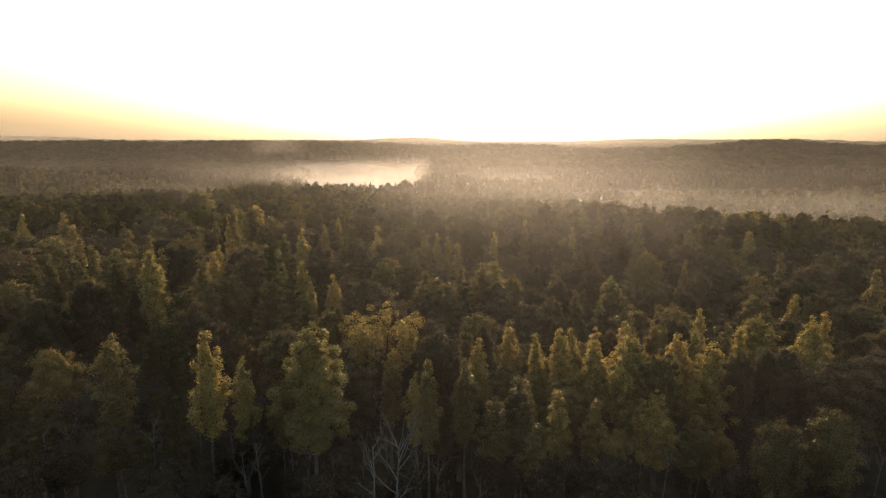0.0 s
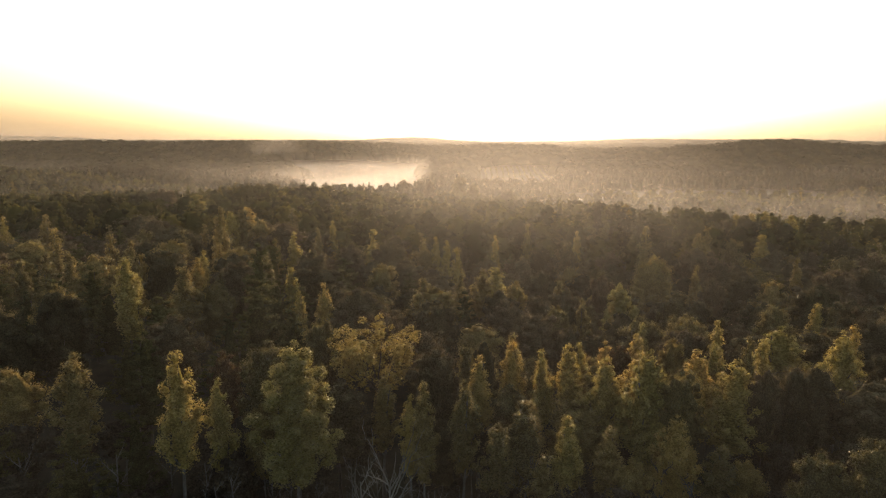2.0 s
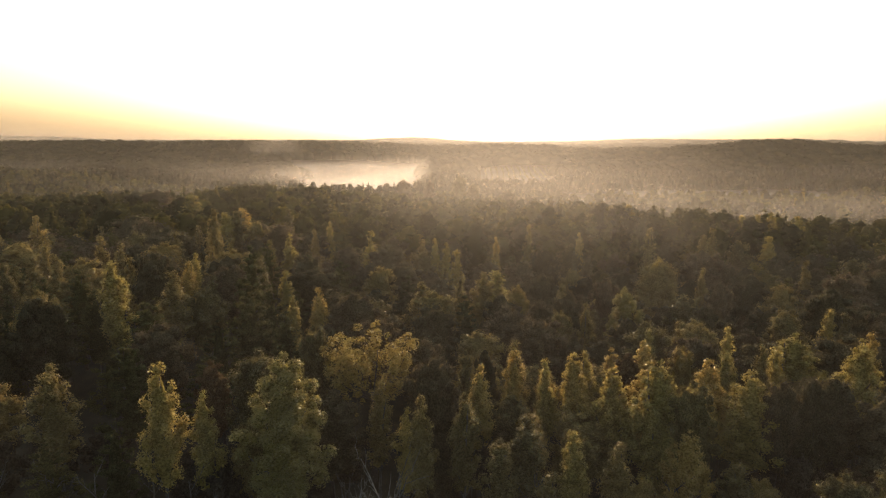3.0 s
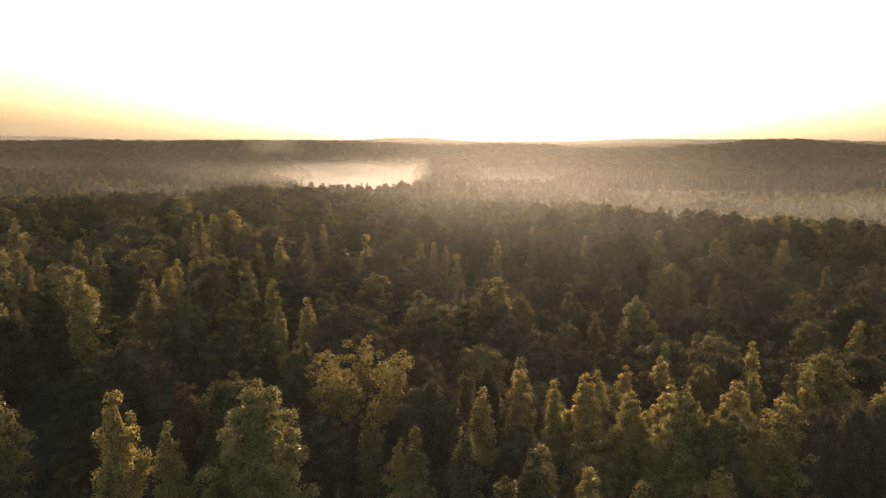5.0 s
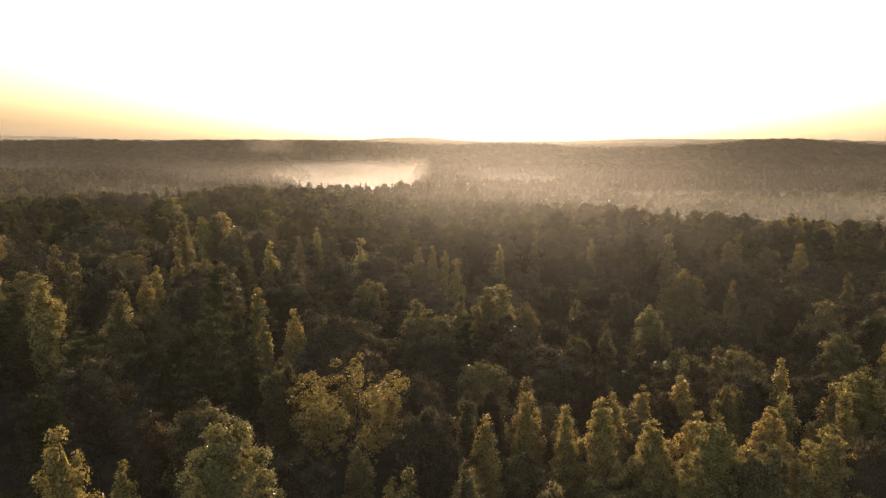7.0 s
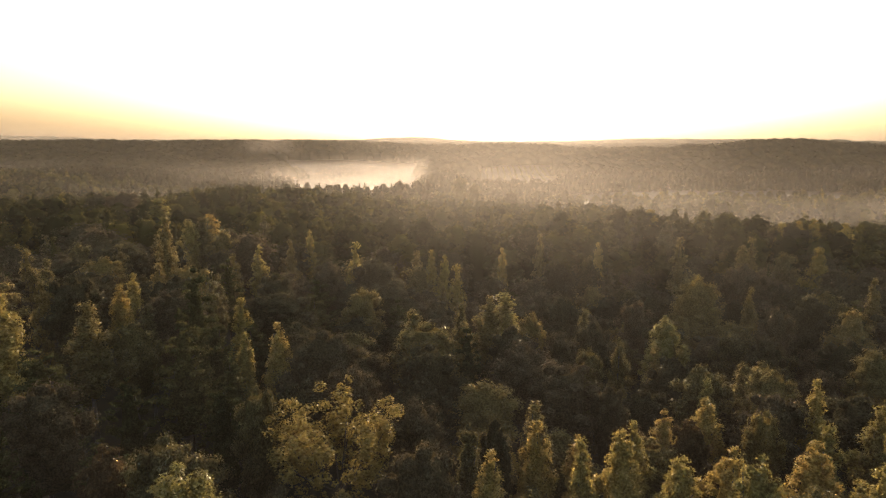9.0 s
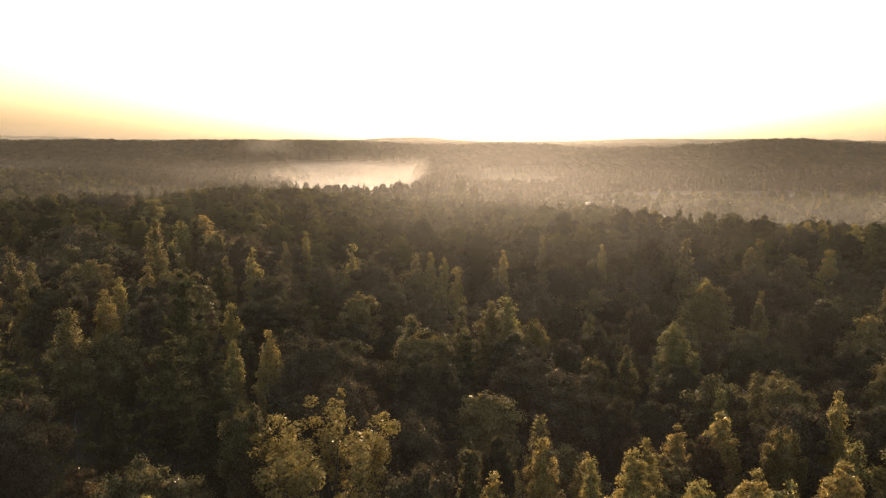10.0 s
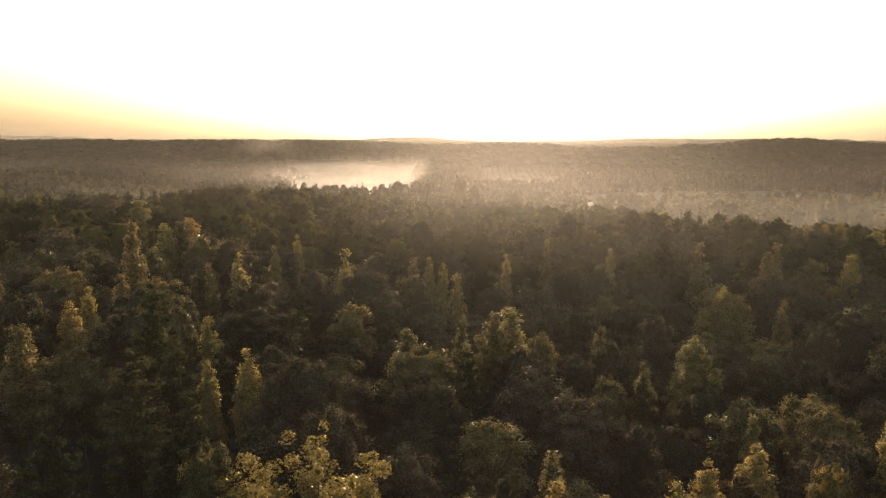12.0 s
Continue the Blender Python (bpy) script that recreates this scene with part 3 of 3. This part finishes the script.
plant("maple", 31.8, 68.0, 15.3, 4.2, 0)
plant("poplar", 6.1, 70.0, 18.3, 4.2, 0)
plant("maple", 19.2, 66.0, 16.2, 4.2, 0)
plant("poplar", 10.6, 67.0, 16.3, 4.2, 0)
plant("maple", -19.7, 73.0, 19.4, 4.2, 0)
plant("maple", -48.7, 75.0, 22.6, 6.7, 0)
plant("pine", -46.2, 67.5, 20.6, 6.5, 0)
plant("pine", -37.2, 67.0, 19.4, 6.0, 0)
plant("pine", -31.2, 68.0, 20.2, 5.6, 0)
plant("pine", -53.0, 70.5, 21.8, 6.5, 0)


def bare_tree(name, x, y, top, width, bark, label, forks, seed):
    """A leafless tree: a trunk and boughs that fork and fork again into thin twigs."""
    r = np.random.default_rng(seed)
    foot = float(land(x, y))
    height = top - foot
    root = new(name)
    tagged(root, label, "tree", "bare trees at the edge of the wood")
    root.location = (x, y, foot)
    zs = np.linspace(-0.4, height * 0.8, 8)
    stem = np.stack([0.25 * np.sin(zs * 0.3 + seed), 0.25 * np.cos(zs * 0.27), zs], 1)
    thick = 0.009 * height
    shown("trunk", mesh_of("trunk", *tube(stem, thick * (1 - 0.85 * np.clip(zs / height, 0, 1)), 6)), bark, root, True)
    for k in range(forks):
        z = height * r.uniform(0.38, 0.78)
        start = np.array([np.interp(z, zs, stem[:, 0]), np.interp(z, zs, stem[:, 1]), z])
        a, climb = k * 2.4 + r.uniform(-0.4, 0.4), r.uniform(0.8, 1.9)
        length = width * r.uniform(0.32, 0.55)
        way = unit(np.array([math.cos(a), math.sin(a), climb]))
        s = np.linspace(0, 1, 6)[:, None]
        path = start + way * s * length + np.array([0, 0, 0.18 * length]) * s**2 + r.normal(0, 0.05 * length, (6, 3)) * s
        path[:, 2] = np.minimum(path[:, 2], height)
        limb = shown("limb", mesh_of("limb", *tube(path, thick * 0.5 * (1 - 0.85 * s[:, 0]), 5)), bark, root, True)
        for j in range(5):
            at = path[1 + j % 4] * 0.5 + path[2 + j % 4] * 0.5
            side = unit(way + r.normal(0, 0.75, 3) + [0, 0, 0.25])
            q = np.linspace(0, 1, 5)[:, None]
            twig = at + side * q * length * r.uniform(0.3, 0.55) + r.normal(0, 0.03 * length, (5, 3)) * q
            shown("twig", mesh_of("twig", *tube(twig, thick * 0.2 * (1 - 0.8 * q[:, 0]), 4)), bark, limb, True)
    return root


bare_tree("dead_tree", -4.6, 60.0, 21.0, 10.0, bark_pale, "bleached dead tree with bare forking limbs", 11, 3)
bare_tree("dead_tree", -7.5, 62.0, 19.5, 7.0, bark_pale, "bleached dead tree with bare forking limbs", 7, 5)
for k in range(36):
    x = -58 + 3.1 * k + rng.normal(0, 1.0)
    bare_tree("bare_sapling", float(x), float(63 + rng.uniform(0, 9)), float(land(x, 66)) + float(rng.uniform(9, 14)), 5.0, bark_grey,
              "thin grey leafless sapling at the edge of the wood", 5, 40 + k)

# ---- the rest of the wood ----


def share_of_kinds(x, y):
    """Which trees grow where: golden poplars along the edge, pines on the left slope, oaks in the hollow and on the crest."""
    if y < 100 and 5 < x < 34:
        return ("amber", "gold", "maple", "poplar", "oak"), (0.3, 0.15, 0.25, 0.2, 0.1)
    if x > 34 and y < 105:
        return ("oak", "gold", "maple"), (0.65, 0.15, 0.2)
    if x < -15 and y < 150:
        return ("pine", "poplar", "oak", "maple"), ((0.6, 0.04, 0.3, 0.06) if y < 112 else (0.4, 0.22, 0.26, 0.12))
    if -15 <= x and 100 <= y < 195:
        return ("oak", "maple", "poplar", "pine"), (0.6, 0.16, 0.14, 0.1)
    return ("oak", "poplar", "maple", "pine", "gold"), (0.5, 0.2, 0.14, 0.08, 0.08)


def spots(y0, y1, step, slack, margin):
    """Evenly scattered places across the wedge that the valley opens."""
    rows = np.arange(y0, y1, step * 0.87)
    for k, y in enumerate(rows):
        reach = 0.72 * y + margin
        for x in np.arange(-reach + (k % 2) * step / 2, reach, step):
            yield x + rng.normal(0, slack), y + rng.normal(0, slack)


counts = {}
for x, y in list(spots(60, 186, 7.3, 1.0, 10)):
    kinds, weights = share_of_kinds(x, y)
    kind = kinds[int(rng.choice(len(kinds), p=weights))]
    width = SPECIES[kind][3] * rng.uniform(0.75, 1.15)
    if any((x - a) ** 2 + (y - b) ** 2 < (0.62 * (r + width / 2)) ** 2 for a, b, r in placed):
        continue
    if y < 76 or (x < -22 and y < 86):
        continue
    top = float(land(x, y)) + 16.4 + rng.normal(0, 2.3) - (1.8 if y < 112 and x < -12 else 0.8 if y < 105 else 0) + (1.6 if kind in ("poplar", "gold") else 0)
    plant(kind, float(x), float(y), top, float(width))


for k in range(85):
    x, y = float(rng.uniform(-62, 62)), float(rng.uniform(58, 82))
    plant("brush", x, y, float(land(x, y)) + float(rng.uniform(6, 11)), float(rng.uniform(3.5, 6)), 1, "brush below the trees")
for k in range(14):
    x = -99 + 3.6 * k + float(rng.normal(0, 0.5))
    plant("pine", x, 408 + float(rng.normal(0, 1.5)), 18.6 + float(rng.normal(0, 0.5)), 4.2, 2, "row of conifers by the field")


for row in range(18):
    y = 708 + 12.4 * row
    for x in np.arange(0.05 * y, 0.172 * y, 7.5):
        at_y = y + float(rng.normal(0, 0.6))
        plant("young", float(x + rng.normal(0, 0.6)), at_y, float(land(x, at_y)) + float(rng.uniform(3.2, 5.0)), 2.8, 2, "young pines in rows")


def dome_crown(height, width, low, rings, sides):
    """The crown of a far tree: a closed dome with a gently uneven outline. Corners, no blades, no lumps, faces."""
    ct, ca = np.meshgrid(np.linspace(0, 1, rings), np.linspace(0, 6.283, sides, endpoint=False), indexing="ij")
    cr = width / 2 * np.sqrt(np.clip(1.02 - ct**2.4, 0, 1)) * (1 + 0.10 * np.sin(2 * ca + rng.uniform(0, 6)) + 0.07 * np.sin(3 * ca + 5 * ct + rng.uniform(0, 6)))
    v = np.stack([cr * np.cos(ca), cr * np.sin(ca), low + (height - low) * ct * (1 + 0.03 * np.cos(ca + rng.uniform(0, 6)))], -1).reshape(-1, 3)
    i = np.arange((rings - 1) * sides)
    p, s = i // sides * sides, i % sides
    q = (s + 1) % sides
    none = np.zeros((0, 3), int)
    return v, [none, none, np.stack([p + s, p + q, p + sides + q, p + sides + s], 1)]


def woods(name, label, y0, y1, step, blades, size, rings, sides, tall, margin=20, mat=None, share=0.2):
    """A stretch of wood too large to count: every crown is built of clumps and leaf masses, all joined into one mesh."""
    models = []
    for k in range(10):
        if step > 10:
            models.append(dome_crown(20.0, rng.uniform(8.0, 10.5), 4.0, rings, sides))
            continue
        kind = ("oak", "pine")[k % 2] if step > 8 else ("oak", "oak", "oak", "poplar", "oak", "oak", "pine", "oak", "poplar", "oak")[k]
        models.append(body_crown(kind, 20.0, {"oak": 9.6, "poplar": 6.4, "pine": 8.0}[kind], 5.0, blades, size, rings, sides, share, 0)[:2])
    verts, blades_of, walls_of, tones, count = [], [], [], [], 0
    for x, y in spots(y0, y1, step, step * 0.2, margin):
        if np.interp(x, CREST_X, CREST_Y) + 45 < y < (0 if x < -190 else 465 if x < 120 else 392) or in_field(np.array(x), np.array(y)):
            continue
        k = int(rng.integers(10))
        v, (q, lumps, w) = models[k]
        high = tall * (rng.uniform(0.80, 1.16) if step < 10 else rng.uniform(0.78, 1.12)) / 20.0
        wide = rng.uniform(0.9, 1.25) * step / 6.8 * (1.0 if step < 8 else 0.85 if step < 10 else 1.25)
        a = rng.uniform(0, 6.28)
        turn = np.array([[math.cos(a), -math.sin(a), 0], [math.sin(a), math.cos(a), 0], [0, 0, 1]])
        verts.append(v @ turn.T * [wide, wide, high] + [x, y, float(land(x, y))])
        blades_of += [q + count, lumps + count]
        walls_of.append(w + count)
        count += len(v)
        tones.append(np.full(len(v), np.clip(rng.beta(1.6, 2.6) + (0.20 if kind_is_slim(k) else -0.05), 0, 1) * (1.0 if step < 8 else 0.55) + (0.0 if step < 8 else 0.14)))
    me = mesh_of(name, np.concatenate(verts), [np.concatenate(blades_of), np.concatenate(walls_of)], np.concatenate(tones))
    return tagged(shown(name, me, mat or leaf_joined, smooth=mat is not None), label, "woods", kind="stuff")


def kind_is_slim(k):
    return k in (3, 8)


woods("crest_woods", "dense mixed autumn wood along the crest of the knoll", 189, 285, 7.8, 360, 0.6, 6, 7, 19, share=0.6)
woods("back_slope_woods", "mixed wood falling away behind the crest", 285, 480, 7.6, 110, 0.9, 5, 6, 19, share=0.32)
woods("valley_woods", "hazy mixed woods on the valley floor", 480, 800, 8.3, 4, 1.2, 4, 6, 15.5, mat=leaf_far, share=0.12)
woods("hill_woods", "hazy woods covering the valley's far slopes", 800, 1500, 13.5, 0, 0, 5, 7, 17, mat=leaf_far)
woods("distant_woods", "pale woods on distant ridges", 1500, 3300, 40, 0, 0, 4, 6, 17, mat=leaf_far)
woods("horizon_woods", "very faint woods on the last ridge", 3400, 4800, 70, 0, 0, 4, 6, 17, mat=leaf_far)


# ---- mist ----
# Near haze, strengthened toward the sun so that it also imitates lens glare.
haze_stuff = mist_material("haze_with_glare", 1.0, 12, 75, 0.010, 1, 0.6, 0.62)
back_stuff = mist_material("hollow_haze", 1.0, 6, 60, 0.010, 7, 0.5, 0.28)
valley_stuff = mist_material("valley_haze", 1.0, -6, 34, 0.008, 2, 0.12, 0.12)
meadow_stuff = mist_material("meadow_mist", 1.0, -9, 7, 0.012, 6, 0.45, 0.2)
field_stuff = mist_material("field_mist", 1.0, -6, 32, 0.012, 3, 0.45, 0.2)


def veil(name, y, x0, x1, top, thick, mat, seed, label, wave=5.0, fade=0.12, fade_right=None):
    """An upright, wavy sheet of mist that lies across the valley, thin at its ends."""
    cols, rows = 60, 14
    u, v = np.meshgrid(np.linspace(0, 1, cols), np.linspace(0, 1, rows))
    x = x0 + (x1 - x0) * u
    yy = y + wave * np.sin(x / (6 * wave) + seed) + 0.6 * wave * np.sin(x / (2.3 * wave) + 2 * seed) + wave * (v - 0.5)
    base = land(x, yy) - 1.0
    z = base + (top - base) * v
    body = thick * rise(u, 0, fade) * rise(1 - u, 0, fade_right or fade)
    me = mesh_of(name, np.stack([x, yy, z], -1).reshape(-1, 3), grid_faces(rows, cols), body=body.ravel())
    ob = shown(name, me, mat, smooth=True)
    return tagged(ob, label, "mist", kind="stuff")


HAZE = 0.000150
far_stuff = mist_material("ridge_haze", 1.0, 30, 200, 0.003, 4, 0.7, 0.05)
at, gap = 57.0, 17.0
while at < 4000:
    reach, wave = 0.95 * at + 60, min(6.0, gap * 0.22)
    if at < 430:
        veil("haze", at, -reach, reach, 75, HAZE * gap * (1.38 if at < 230 else 1.3), haze_stuff if at < 230 else back_stuff, at * 0.37, "thin warm morning haze hanging over the woods", wave)
    elif at < 1250:
        veil("haze", at, -reach, reach, 90, HAZE * gap * 0.2, far_stuff, at * 0.31, "thin warm morning haze hanging over the woods", wave)
        veil("valley_mist", at + 8, -reach, reach, 40, HAZE * gap * 1.0, valley_stuff, at * 0.37, "pale mist filling the bottom of the valley", wave)
    else:
        veil("haze", at, -reach, reach, 200, min(0.4, HAZE * gap * 0.34), far_stuff, at * 0.37, "thin warm morning haze hanging over the woods", wave)
    gap *= 1.13
    at += gap
for at, x0, x1 in ((595, -330, -14), (640, -320, -10), (700, -310, -10), (780, -310, -10), (870, -300, -10), (950, -300, -8)):
    veil("field_mist", at, x0, x1, 34, 0.098, field_stuff, at * 0.1, "bright low mist lying on an open field", 6, 0.75, 0.06)
# Added mist sheets before the wood, lifting its dark edge as lens glare would.
lift_stuff = mist_material("dark_lift_mist", 1.0, 26, 43, 0.03, 5, 0.7, 0.5)
for at in (47, 53):
    veil("edge_lift_mist", at, -62, 62, 43, 0.0022, lift_stuff, at * 0.3, "thin grey mist added before the edge of the wood to lift its dark tones", 2.5)
for at, x0, x1 in ((735, 20, 150), (850, 20, 170)):
    veil("field_mist", at, x0, x1, 12, 0.05, meadow_stuff, at * 0.1, "low mist among rows of young trees", 6, 0.3)
veil("meadow_mist", 560, 80, 420, 8, 0.10, meadow_stuff, 3.0, "low mist over a meadow behind the trees", 6, 0.3)
veil("meadow_mist", 690, 130, 420, 8, 0.12, meadow_stuff, 4.0, "low mist over a meadow behind the trees", 6, 0.3)
hollow_stuff = mist_material("hollow_mist", 1.0, 4, 24, 0.015, 8, 0.4, 0.22)
for at, x0, x1, much in ((305, 55, 420, 0.03), (355, 50, 460, 0.045), (395, 60, 480, 0.035), (350, -420, -75, 0.065), (430, -440, -60, 0.065)):
    veil("hollow_mist", at, x0, x1, 26, much, hollow_stuff, at * 0.2, "pale mist in the hollow behind the crest", 6, 0.2)
# The first sheet stands in for a shaft of sunlight on the slope.
veil("ridge_mist", 985, -310, -205, 46, 0.05, far_stuff, 2.0, "pale sheet of mist shaped as a sun shaft on the wooded slope", 5, 0.45)
veil("ridge_mist", 1130, -260, 260, 60, 0.07, valley_stuff, 6.0, "pale mist behind the wooded hill", 10, 0.4)
